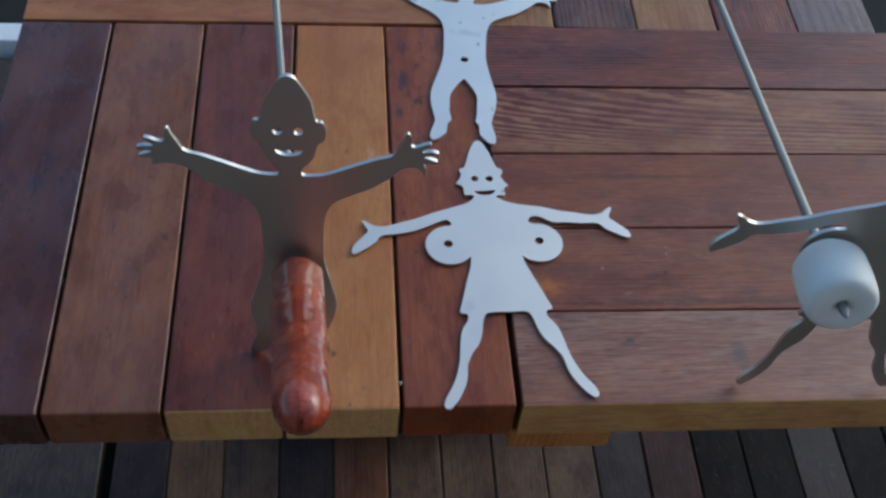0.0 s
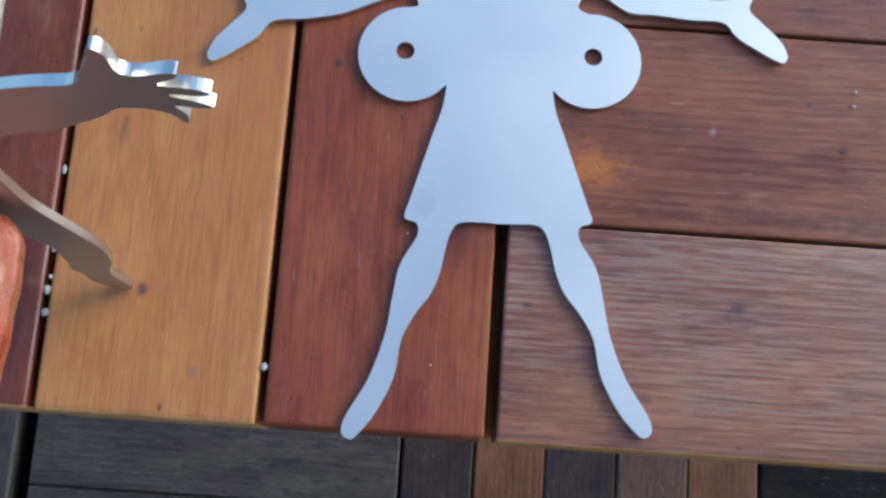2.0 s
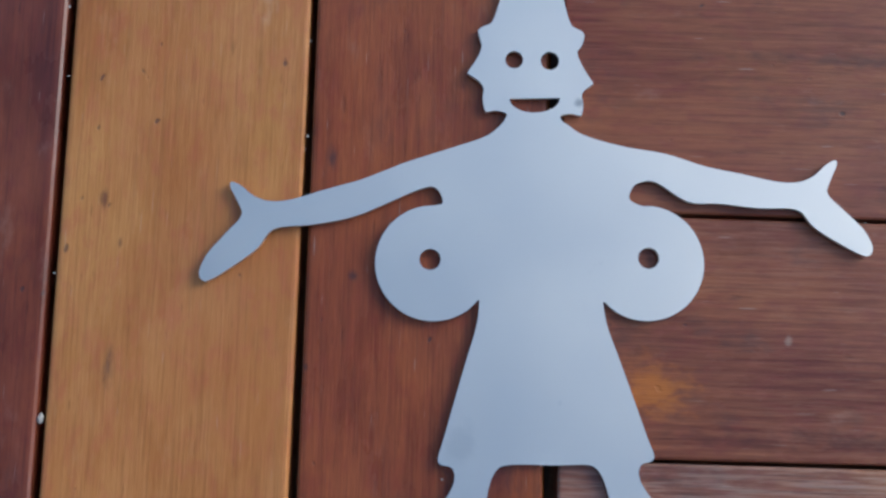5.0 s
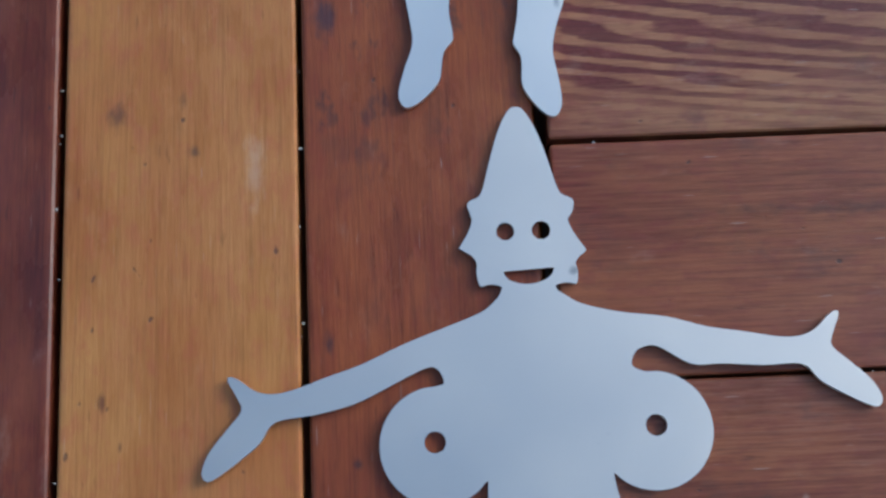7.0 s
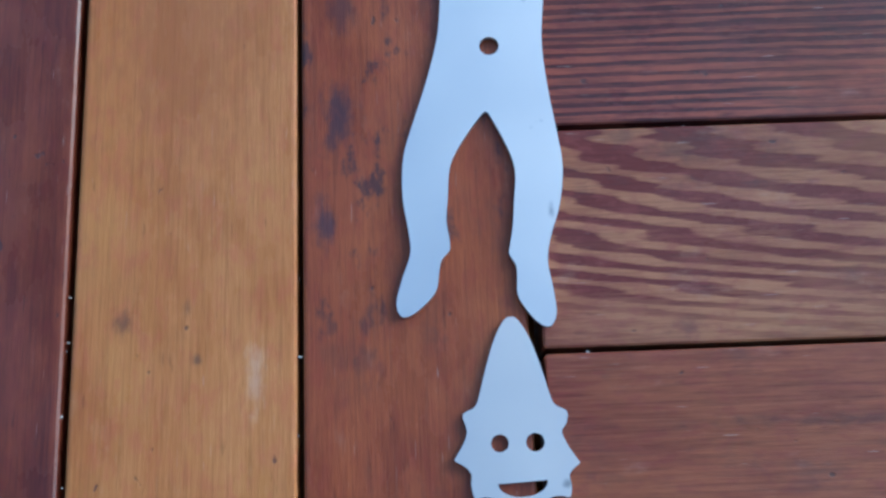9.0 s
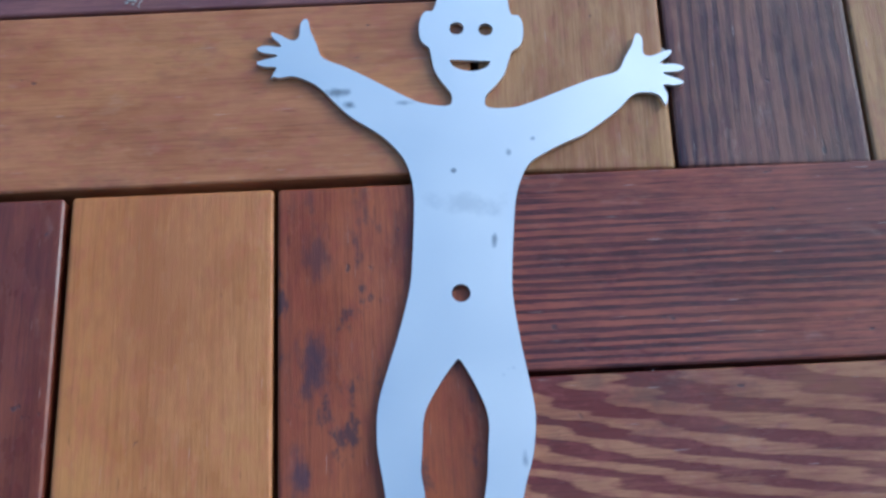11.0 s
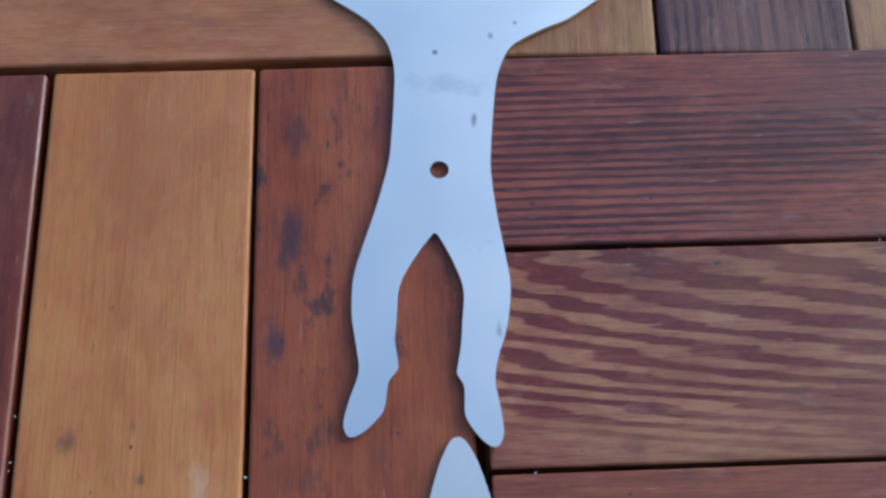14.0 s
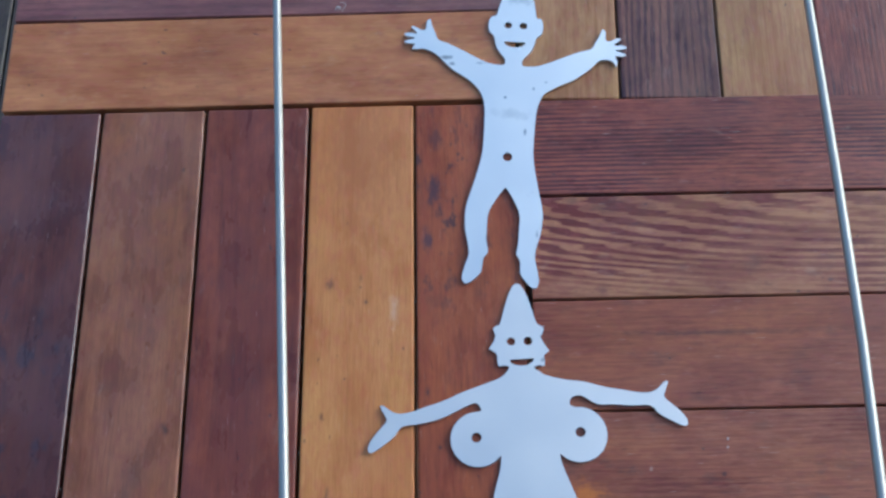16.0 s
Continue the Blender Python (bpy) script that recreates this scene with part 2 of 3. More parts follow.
PURPLE = wood("purple_wood", (0.055, 0.009, 0.006), (0.275, 0.062, 0.024), rings=1.0, period=0.0031, fibre=0.75, line=1.7, wobble=1.5, cloud=0.6, grime=0.2, worn=0.35)
MAUVE = wood("mauve_brown_wood", (0.095, 0.026, 0.015), (0.24, 0.078, 0.045), rings=0.4, period=0.006, fibre=0.55, line=2.4, wobble=2, grime=0.3, sheen=0.6)
PURPLE_BAND = wood("banded_purple_wood", (0.045, 0.011, 0.010), (0.215, 0.082, 0.036), rings=1.0, period=0.005, wobble=9, fibre=0.5, line=1.7)
FLAME = wood("flame_grained_wood", (0.125, 0.019, 0.009), (0.385, 0.152, 0.052), rings=1.05, period=0.0036, wobble=4.5, spread=1350, fibre=0.4, flare=0.022, line=1.3, cloud=0.7, grime=0.4)
# the pale colour here is weathering and also painted glare
WEATHERED = wood("bleached_sheen_wood", (0.15, 0.037, 0.011), (0.35, 0.112, 0.036), rings=0.13, period=0.0021, fibre=0.85, bleach_sheen=0.38, wobble=5, grime=0.35, sheen=0.6,
                 spots=[((-0.098, 0.011), (0.004, 0.0022), (0.035, 0.022, 0.024), 0.7), ((-0.126, -0.018), (0.003, 0.0016), (0.05, 0.025, 0.02), 0.6), ((-0.03, -0.002), (0.006, 0.012), (0.05, 0.035, 0.03), 0.6),
                        ((-0.15, 0.006), (0.012, 0.02), (0.27, 0.08, 0.022), 0.5)])
ROSE = wood("rose_brown_wood", (0.14, 0.028, 0.010), (0.31, 0.088, 0.028), cloud=0.65, rings=0.25, period=0.0042, fibre=0.5, bleach_sheen=0.06, wobble=3, amber=0.45,
            spots=[((-0.06, 0.012), (0.09, 0.0022), (0.06, 0.022, 0.018), 0.55)])
ROSE_RESIN = wood("resin_spotted_wood", (0.135, 0.027, 0.009), (0.31, 0.088, 0.026), cloud=0.8, rings=0.28, period=0.0036, fibre=0.55, bleach_sheen=0.08, amber=0.4, grime=0.4,
                  spots=[((-0.143, -0.014), (0.011, 0.0088), (0.43, 0.13, 0.014), 0.9), ((-0.106, 0.0), (0.0012, 0.0016), (0.45, 0.35, 0.26), 0.4), ((-0.065, -0.004), (0.0018, 0.0014), (0.02, 0.015, 0.015), 0.8),
                         ((-0.03, -0.027), (0.13, 0.0035), (0.06, 0.016, 0.009), 0.6)])
GREY = wood("greyed_wood", (0.12, 0.065, 0.045), (0.25, 0.155, 0.115), rings=0.4, period=0.008, fibre=0.6, bleach_sheen=0.4)
ORANGE_END = wood("raw_orange_wood", (0.45, 0.14, 0.025), (0.68, 0.28, 0.07), blue=1.0, rings=0.5, period=0.004, fibre=0.8, gloss=0.7, grime=0.1)
RAW_FACE = wood("bare_face_wood", (0.56, 0.245, 0.07), (0.74, 0.4, 0.14), blue=1.0, rings=0.3, period=0.006, wobble=2, fibre=0.6, gloss=0.6, grime=0.25, amber=0.5)
DECK_GREY = wood("deck_grey_wood", (0.041, 0.0285, 0.023), (0.098, 0.069, 0.057), sheen=0.25, oil=0.05, blue=0.92, rings=0.35, period=0.006, wobble=7, fibre=0.7, gloss=0.5,
                 stain=0.5, stain_at=(0.05, 0, 0.01), stain_size=0.3, line=2.2)
DECK_BROWN = wood("deck_brown_wood", (0.056, 0.0285, 0.017), (0.155, 0.080, 0.049), sheen=0.25, oil=0.05, blue=0.92, rings=0.35, period=0.006, wobble=7, fibre=0.7, gloss=0.48,
                  stain=0.35, stain_at=(-0.05, 0, 0.01), stain_size=0.3, line=2.2)
DECK_RED = wood("deck_red_wood", (0.085, 0.026, 0.011), (0.205, 0.077, 0.034), sheen=0.25, oil=0.05, blue=0.92, rings=0.45, period=0.006, fibre=0.6, gloss=0.48, wobble=3, line=2.5)
DECK_KNOT = wood("knotty_deck_wood", (0.085, 0.028, 0.012), (0.187, 0.072, 0.032), sheen=0.25, oil=0.05, blue=0.92, rings=0.45, period=0.007, fibre=0.6, gloss=0.48, wobble=3,
                 spots=[((-0.077, -0.003), (0.013, 0.009), (0.02, 0.012, 0.01), 0.8), ((-0.077, -0.003), (0.006, 0.004), (0.008, 0.006, 0.005), 0.8)])
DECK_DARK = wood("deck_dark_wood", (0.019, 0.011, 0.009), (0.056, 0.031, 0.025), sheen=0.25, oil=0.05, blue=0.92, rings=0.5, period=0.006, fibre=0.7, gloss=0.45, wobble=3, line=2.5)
# darkest deck tone, used from the third column on
DECK_BLACK = wood("black_deck_wood", (0.006, 0.0038, 0.003), (0.018, 0.011, 0.009), sheen=0.08, oil=0.05, blue=0.92, rings=0.5, period=0.006, fibre=0.7, gloss=0.55, wobble=3, line=2.5)
DECK_MAROON = wood("maroon_deck_wood", (0.026, 0.009, 0.006), (0.070, 0.026, 0.016), sheen=0.2, oil=0.05, blue=0.92, rings=0.45, period=0.007, fibre=0.6, gloss=0.55, wobble=3,
                   spots=[((-0.077, -0.003), (0.013, 0.009), (0.01, 0.006, 0.005), 0.8), ((0.03, 0.01), (0.008, 0.006), (0.01, 0.006, 0.005), 0.8)])
DECK_TAN = wood("deck_tan_wood", (0.125, 0.056, 0.024), (0.25, 0.118, 0.055), sheen=0.25, oil=0.05, blue=0.92, rings=0.45, period=0.008, fibre=0.6, gloss=0.5, wobble=4, line=2.5)


def plain(name, colour, rough=0.6, metal=0.0, spread=0.15, scale=40.0, bump=0.0):
    m, nt, p = nodes_of(name)
    tc = add(nt, "TexCoord")
    n = noise_at(nt, tc.outputs["Object"], scale, 5.0, 0.6)
    nt.links.new(mix_colour(nt, n, tuple(v * (1 - spread) for v in colour), tuple(min(1, v * (1 + spread)) for v in colour)), p.inputs["Base Color"])
    nt.links.new(math_node(nt, "ADD", math_node(nt, "MULTIPLY", n, 0.2), rough - 0.1), p.inputs["Roughness"])
    p.inputs["Metallic"].default_value = metal
    if bump:
        b = add(nt, "Bump", Strength=0.5, Distance=bump)
        nt.links.new(n, b.inputs["Height"])
        nt.links.new(b.outputs[0], p.inputs["Normal"])
    return m


def steel(name, rough, smudges, marks=(), tone=1.0, cast=(1, 1, 1)):
    m, nt, p = nodes_of(name)
    tc = add(nt, "TexCoord")
    mul = nt.nodes.new("ShaderNodeVectorMath")
    mul.operation = "MULTIPLY"
    nt.links.new(tc.outputs["Object"], mul.inputs[0])
    mul.inputs[1].default_value = (30, 1500, 200)
    brush = noise_at(nt, mul.outputs[0], 1.0, 2.0)
    cloud = noise_at(nt, tc.outputs["Object"], 30.0, 3.0, 0.5)
    dirt = stepped(nt, noise_at(nt, tc.outputs["Object"], 95.0, 3.0, 0.6), 0.70, 0.80)
    col = mix_colour(nt, cloud, *(tuple(v * tone * k for v, k in zip(c, cast)) for c in ((0.83, 0.782, 0.70), (0.915, 0.868, 0.775))))
    col = mix_colour(nt, math_node(nt, "MULTIPLY", dirt, smudges), col, (0.16, 0.16, 0.15))
    for (mx, my), (sx, sy), amount in marks:  # grey finger marks and scorched streaks
        shift = nt.nodes.new("ShaderNodeVectorMath")
        shift.operation = "MULTIPLY_ADD"
        nt.links.new(tc.outputs["Object"], shift.inputs[0])
        shift.inputs[1].default_value = (1 / sx, 1 / sy, 0)
        shift.inputs[2].default_value = (-mx / sx, -my / sy, 0)
        size = nt.nodes.new("ShaderNodeVectorMath")
        size.operation = "LENGTH"
        nt.links.new(shift.outputs[0], size.inputs[0])
        ragged = math_node(nt, "ADD", size.outputs["Value"], math_node(nt, "MULTIPLY", noise_at(nt, tc.outputs["Object"], 130.0, 3.0, 0.6), 1.9))
        col = mix_colour(nt, math_node(nt, "MULTIPLY", stepped(nt, ragged, 2.0, 1.1), amount), col, (0.2, 0.2, 0.19))
    nt.links.new(col, p.inputs["Base Color"])
    p.inputs["Metallic"].default_value = 1.0
    r = math_node(nt, "ADD", math_node(nt, "MULTIPLY", brush, 0.08), math_node(nt, "MULTIPLY", cloud, 0.16))
    nt.links.new(math_node(nt, "ADD", r, rough - 0.12), p.inputs["Roughness"])
    b = add(nt, "Bump", Strength=0.05, Distance=0.0002)
    nt.links.new(brush, b.inputs["Height"])
    nt.links.new(b.outputs[0], p.inputs["Normal"])
    return m


# cast and tone stand in for a warmer reflection from overhead
STEEL_FLAT = steel("satin_steel", 0.45, 0.15, [((-0.022, -0.05), (0.006, 0.008), 0.12), ((0.013, 0.043), (0.002, 0.0015), 0.6)], tone=0.94, cast=(1.01, 0.985, 0.965))
STEEL_SMUDGED = steel("smudged_satin_steel", 0.42, 0.5, [((0.0, 0.052), (0.016, 0.005), 0.2), ((-0.0445, 0.0915), (0.006, 0.0022), 0.75),
                                                         ((-0.0405, 0.0868), (0.003, 0.002), 0.8), ((0.010, 0.040), (0.0012, 0.003), 0.7), ((0.003, 0.141), (0.011, 0.007), 0.35),
                                                         ((0.014, 0.0715), (0.0012, 0.0016), 0.6), ((0.022, 0.077), (0.0012, 0.0012), 0.7), ((-0.004, 0.064), (0.001, 0.001), 0.8),
                                                         ((-0.022, 0.0885), (0.004, 0.0015), 0.5), ((0.021, -0.03), (0.0015, 0.003), 0.5)])
# standing plates: face toned down for dark reflections, rim lighter for caught sky
STEEL_SHADED = steel("shaded_steel_face", 0.5, 0.15, tone=0.62)
STEEL_LIT_RIM = steel("sky_lit_steel_rim", 0.34, 0.05, tone=0.8)
STEEL_ROD = steel("rod_steel", 0.52, 0.1, tone=0.42)
MARSH = plain("marshmallow_sugar", (0.93, 0.89, 0.79), 0.7, spread=0.03, scale=160.0, bump=0.0006)
MARSH.node_tree.nodes["Principled BSDF"].inputs["Subsurface Weight"].default_value = 0.6
MARSH.node_tree.nodes["Principled BSDF"].inputs["Subsurface Radius"].default_value = (0.02, 0.016, 0.012)
# near-black colour stands for the deep shade beyond the deck
SHADED_GROUND = plain("shade_dark_ground", (0.012, 0.011, 0.009), 0.95, spread=0.5, scale=6.0)
WHITE_PAINT = plain("white_paint", (0.78, 0.79, 0.78), 0.5, spread=0.06, scale=14.0)
FOIL = plain("crumpled_foil", (0.72, 0.74, 0.75), 0.25, 1.0, 0.05)
# tone of the added wall sets how much light it returns
SHADE_WALL_GREY = plain("shade_wall_surface", (0.26, 0.235, 0.21), 0.8, spread=0.2, scale=5.0)
LINT = plain("pale_lint", (0.4, 0.36, 0.31), 0.9, spread=0.25, scale=300.0)


def sausage_skin():
    m, nt, p = nodes_of("sausage_skin")
    tc = add(nt, "TexCoord")
    ob = tc.outputs["Object"]
    blotch = noise_at(nt, ob, 55.0, 4.0, 0.6)
    fine = noise_at(nt, ob, 420.0, 3.0, 0.6)
    col = mix_colour(nt, stepped(nt, blotch, 0.3, 0.7), (0.2, 0.016, 0.004), (0.40, 0.058, 0.012))
    col = mix_colour(nt, math_node(nt, "MULTIPLY", stepped(nt, fine, 0.55, 0.75), 0.15), col, (0.48, 0.13, 0.045))
    nt.links.new(col, p.inputs["Base Color"])
    nt.links.new(math_node(nt, "ADD", math_node(nt, "MULTIPLY", blotch, 0.3), 0.12), p.inputs["Roughness"])
    # the paler, scraped end by the fork
    sep = add(nt, "SeparateXYZ")
    nt.links.new(ob, sep.inputs[0])
    end = stepped(nt, math_node(nt, "ADD", sep.outputs[1], math_node(nt, "MULTIPLY", fine, 0.002)), 0.0155, 0.0172)
    nt.links.new(mix_colour(nt, math_node(nt, "MULTIPLY", end, 0.65), col, (0.34, 0.095, 0.045)), p.inputs["Base Color"])
    p.inputs["Subsurface Weight"].default_value = 0.15
    p.inputs["Subsurface Radius"].default_value = (0.006, 0.002, 0.001)
    p.inputs["Coat Weight"].default_value = 1.0
    p.inputs["Coat IOR"].default_value = 1.5
    p.inputs["Specular IOR Level"].default_value = 0.3
    p.inputs["Coat Roughness"].default_value = 0.12
    b = add(nt, "Bump", Strength=0.7, Distance=0.0011)
    nt.links.new(math_node(nt, "ADD", math_node(nt, "MULTIPLY", noise_at(nt, ob, 330.0, 4.0, 0.65), 1.5), math_node(nt, "MULTIPLY", blotch, 0.25)), b.inputs["Height"])
    nt.links.new(b.outputs[0], p.inputs["Normal"])
    return m


SAUSAGE = sausage_skin()

# ---- building blocks ----


def part(name, bm, material, parent=None, label="", smooth=False):
    mesh = bpy.data.meshes.new(name)
    bmesh.ops.recalc_face_normals(bm, faces=bm.faces)
    bm.to_mesh(mesh)
    bm.free()
    mesh.materials.append(material)
    if smooth:
        for poly in mesh.polygons:
            poly.use_smooth = True
    ob = new(name, mesh)
    if parent:
        ob.parent = parent
    if label:
        tagged(ob, label)
    return ob


def box(sx, sy, sz, bevel=0.0, segments=2):
    bm = bmesh.new()
    bmesh.ops.create_cube(bm, size=1.0)
    bmesh.ops.scale(bm, vec=(sx, sy, sz), verts=bm.verts)
    if bevel:
        bmesh.ops.bevel(bm, geom=bm.edges[:], offset=bevel, segments=segments, profile=0.6, affect="EDGES")
    return bm


BOARD_MESHES = {}


def board(name, length, width, thick, material, parent, m, bevel=0.003, segments=2, raw=None):
    """One board: grain along its own x; alike boards share a mesh."""
    key = (round(length, 4), round(width, 4), round(thick, 4), bevel, material.name, raw)
    if key not in BOARD_MESHES:
        mesh = bpy.data.meshes.new(name)
        bm = box(length, width, thick, bevel, segments)
        bm.to_mesh(mesh)
        bm.free()
        mesh.materials.append(material)
        if raw:  # a bare, unstained face on the front edge
            mesh.materials.append(RAW_FACE)
            for poly in mesh.polygons:
                if poly.normal.dot(Vector(raw)) > 0.45:
                    poly.material_index = 1
        BOARD_MESHES[key] = mesh
    ob = new(name, BOARD_MESHES[key])
    ob.parent = parent
    ob.matrix_basis = m
    return ob


def tube(points, radii, sides=24, cap=True):
    """A closed tube along points, with a radius at each."""
    bm = bmesh.new()
    rings = []
    for i, c in enumerate(points):
        a, b = points[max(i - 1, 0)], points[min(i + 1, len(points) - 1)]
        q = (Vector(b) - Vector(a)).to_track_quat("Z", "Y")
        rings.append([bm.verts.new(Vector(c) + q @ Vector((radii[i] * math.cos(k * math.tau / sides), radii[i] * math.sin(k * math.tau / sides), 0)))
                      for k in range(sides)])
    for r0, r1 in zip(rings, rings[1:]):
        for k in range(sides):
            bm.faces.new((r0[k], r0[(k + 1) % sides], r1[(k + 1) % sides], r1[k]))
    if cap:
        bm.faces.new(rings[0][::-1])
        bm.faces.new(rings[-1])
    return bm


def smooth_loop(points, steps=4):
    """A closed curve that runs smoothly through the points."""
    out, n = [], len(points)
    for i in range(n):
        p0, p1, p2, p3 = (Vector(points[(i + k) % n]) for k in (-1, 0, 1, 2))
        for s in range(steps):
            t = s / steps
            # tension 0.5
            out.append(0.5 * ((2 * p1) + (p2 - p0) * t + (2 * p0 - 5 * p1 + 4 * p2 - p3) * t * t + (3 * p1 - p0 - 3 * p2 + p3) * t ** 3))
    return out


def plate(half, holes, thick, warp):
    """A flat plate cut to an outline given for one side in millimetres, with holes; warp moves each point, so that the sides differ."""
    side = [(x, y) for x, y in half]
    outline = [warp(x, y) for x, y in side + [(-x, y) for x, y in side[-2:0:-1]]]
    loops = [smooth_loop(outline, 4)] + holes
    bm = bmesh.new()
    edges = []
    for loop in loops:
        vs = [bm.verts.new((p[0] / 1000, p[1] / 1000, 0)) for p in loop]
        edges += [bm.edges.new((vs[i], vs[(i + 1) % len(vs)])) for i in range(len(vs))]
    bmesh.ops.triangle_fill(bm, use_beauty=True, use_dissolve=False, edges=edges)
    made = bmesh.ops.extrude_face_region(bm, geom=bm.faces[:])
    bmesh.ops.translate(bm, vec=(0, 0, thick), verts=[g for g in made["geom"] if isinstance(g, bmesh.types.BMVert)])
    return bm


def hole(x, y, r, n=28):
    return [(x + r * math.cos(k * math.tau / n), y + r * math.sin(k * math.tau / n)) for k in range(n)]


def grin(x, y, width, depth, n=16):
    return [(x - width / 2, y)] + [(x - width / 2 * math.cos(k * math.pi / n), y - depth * math.sin(k * math.pi / n)) for k in range(1, n)] + [(x + width / 2, y)]


# a slim gnome with a pointed cap; millimetres from the fork of the legs
SLIM_HEAD = [(0, 152.9), (4, 150.7), (8, 143.9), (10.8, 138), (12.2, 131.3), (13.6, 125.3), (16.3, 124.6), (17.9, 121.2), (18, 115.9), (16.8, 112.3),
             (14.3, 110.2), (13.4, 106.9), (12, 101.5), (9.6, 97.4), (6.4, 93.4), (5.6, 91.1), (5.8, 88.9), (7.6, 87.9)]
SLIM_ARM = [(12, 88), (17, 88.9), (24, 92), (32.5, 96.3), (42.4, 101), (50.5, 104.2), (53.2, 109.6), (55.8, 115), (56.9, 118.8), (58.1, 119.4),
            (59.4, 117.3), (59.5, 112.3), (60.9, 110.8), (63, 111), (67, 113), (69.3, 113.4), (68.5, 111.4), (65.6, 108.8), (66, 107.8),
            (70.4, 108.1), (73.5, 106.9), (71.6, 105.3), (66.8, 104.7), (66.8, 103.8), (69.9, 102.8), (73.1, 101.3), (70.9, 99.9), (66.8, 99.9),
            (66.3, 99), (67.6, 95.6), (66.8, 94.1), (64.5, 95.7), (60.4, 96.6), (55.7, 95.4), (50.8, 91.2), (45.8, 86.5), (39.4, 81), (32.5, 77.1),
            (27, 73.5), (21.5, 68.6)]
SLIM_LEG = [(18.8, 63.6), (16.9, 56.5), (16.3, 48), (16, 34), (16.3, 22.5), (18.8, 8), (21.3, -5), (22.9, -16), (22.6, -28), (20.8, -38),
            (19.7, -45.5), (21.6, -53.5), (22.8, -61), (20.9, -64.8), (17.2, -63.5), (13, -59), (11.2, -55.5), (10.9, -50.5), (10.4, -47.2), (8.3, -44), (8.4, -41),
            (9.9, -35), (9.9, -28), (9.7, -17.5), (5.8, -8.5), (1.6, -1.6), (0, 0)]
SLIM_HOLES = [hole(-5.1, 118.4, 2.5), hole(5.0, 118.4, 2.5), hole(0, 21.6, 3.0), grin(0, 105.9, 14, 4.2)]

# a broad gnome in a flared skirt; millimetres from the middle of the chest
BROAD_HEAD = [(0, 91.6), (2.2, 90.5), (5, 85.5), (7.3, 79), (9, 73), (10.4, 68), (11.6, 65.8), (14, 64.6), (14.9, 63.4), (14.3, 60.8), (13.4, 58.8), (14.1, 56.4), (15.2, 54.2),
              (17.3, 50.9), (17.3, 50.1), (14.9, 48.4), (13.7, 46.4), (14, 44), (13.6, 41), (12.8, 40.2), (10.5, 40.7), (7.6, 40), (7.9, 38.5), (9.6, 36.8)]
BROAD_ARM = [(14, 33.8), (24.5, 30.5), (36, 27.5), (47, 23.5), (57, 21), (66, 18.6), (72, 18.2), (76.5, 19.8), (80, 22.8), (82.5, 24), (83, 22.6),
             (80.8, 18), (80, 14.5), (84, 10), (89, 4.5), (91.3, -0.5), (90.2, -3), (87.5, -2.4), (81.5, 1.2), (75.5, 5.5), (71.2, 10.5), (61, 11.3),
             (50, 13), (41, 15.8), (33, 19.6), (28.8, 20.2), (26.6, 18.6), (25.8, 15.6)]
BROAD_DISC = [(28.7 + 15.9 * math.cos(radians(a)), -1 + 15.9 * math.sin(radians(a))) for a in range(92, -140, -11)]
BROAD_SKIRT = [(16.5, -12.6), (17.4, -18.5), (20.5, -28), (24, -39), (26.8, -48), (28.3, -53.5), (27.6, -55.2), (24.6, -56.3), (24.4, -60.5),
               (29.3, -69), (31.3, -78.5), (33.3, -90), (38, -103), (44, -113), (45.3, -118), (43, -120), (40.5, -118.6), (35.5, -112.5),
               (30.3, -102), (28.3, -91), (24, -83), (19.8, -77.5), (17, -70.5), (15.2, -62), (13.3, -57.5), (10.5, -55.8), (4, -55.7), (0, -56)]
BROAD_HOLES = [hole(-4.9, 55.8, 2.5), hole(5.1, 55.3, 2.6), hole(-29.6, 0, 2.9), hole(30.3, -0.9, 2.9), grin(0.5, 44.6, 14, 4.1)]


def slim_warp(x, y):
    """The slim gnome's own unevenness: one arm hangs lower, the cap leans, the calves are full."""
    up = max(0.0, y - 126)
    if abs(x) > 25 and 70 < y < 95:
        y -= 0.03 * x
    if -40 < y < 0 and abs(x) > 12:
        x *= 1.055 - 0.002 * abs(y + 20)
    elif y < -40:
        x += 0.9 if x > 0 else -0.2
    return x + 0.03 * up, y - 0.008 * x


def broad_warp(x, y):
    """The broad gnome's own unevenness: the curls sit lower on one side, the arms tilt, one foot reaches further down."""
    if y > 38 and abs(x) < 20:
        return x + 0.05 * max(0.0, y - 60) - 0.5 * (50 < y < 60), y - 0.11 * x * max(0.0, 1 - abs(y - 52) / 26)
    if abs(x) > 30 and y > -4 and not (abs(x) < 46 and y < 17):
        return x * 1.012, y + 0.018 * x
    if y < -50:
        return (x + 1.0, y - 0.4) if x > 3 else (x * 1.01, y - 0.035 * max(0.0, -60 - y))
    if (x > 27 and y < 16) or (x > 3 and y < 10):
        return x + 0.9, y - 1.2
    return x, y


def slim_plate(thick=0.0020, stance=0.0, droop=0.0):
    """stance: how far the legs swing aside; droop: how far one arm is bent down."""
    def bent(x, y):
        x, y = slim_warp(x, y)
        return x + stance * max(0.0, -y), y - droop * max(0.0, -x - 18)
    return plate(SLIM_HEAD + SLIM_ARM + SLIM_LEG, SLIM_HOLES, thick, bent)


def broad_plate(thick=0.0020):
    return plate(BROAD_HEAD + BROAD_ARM + BROAD_DISC + BROAD_SKIRT, BROAD_HOLES, thick, broad_warp)


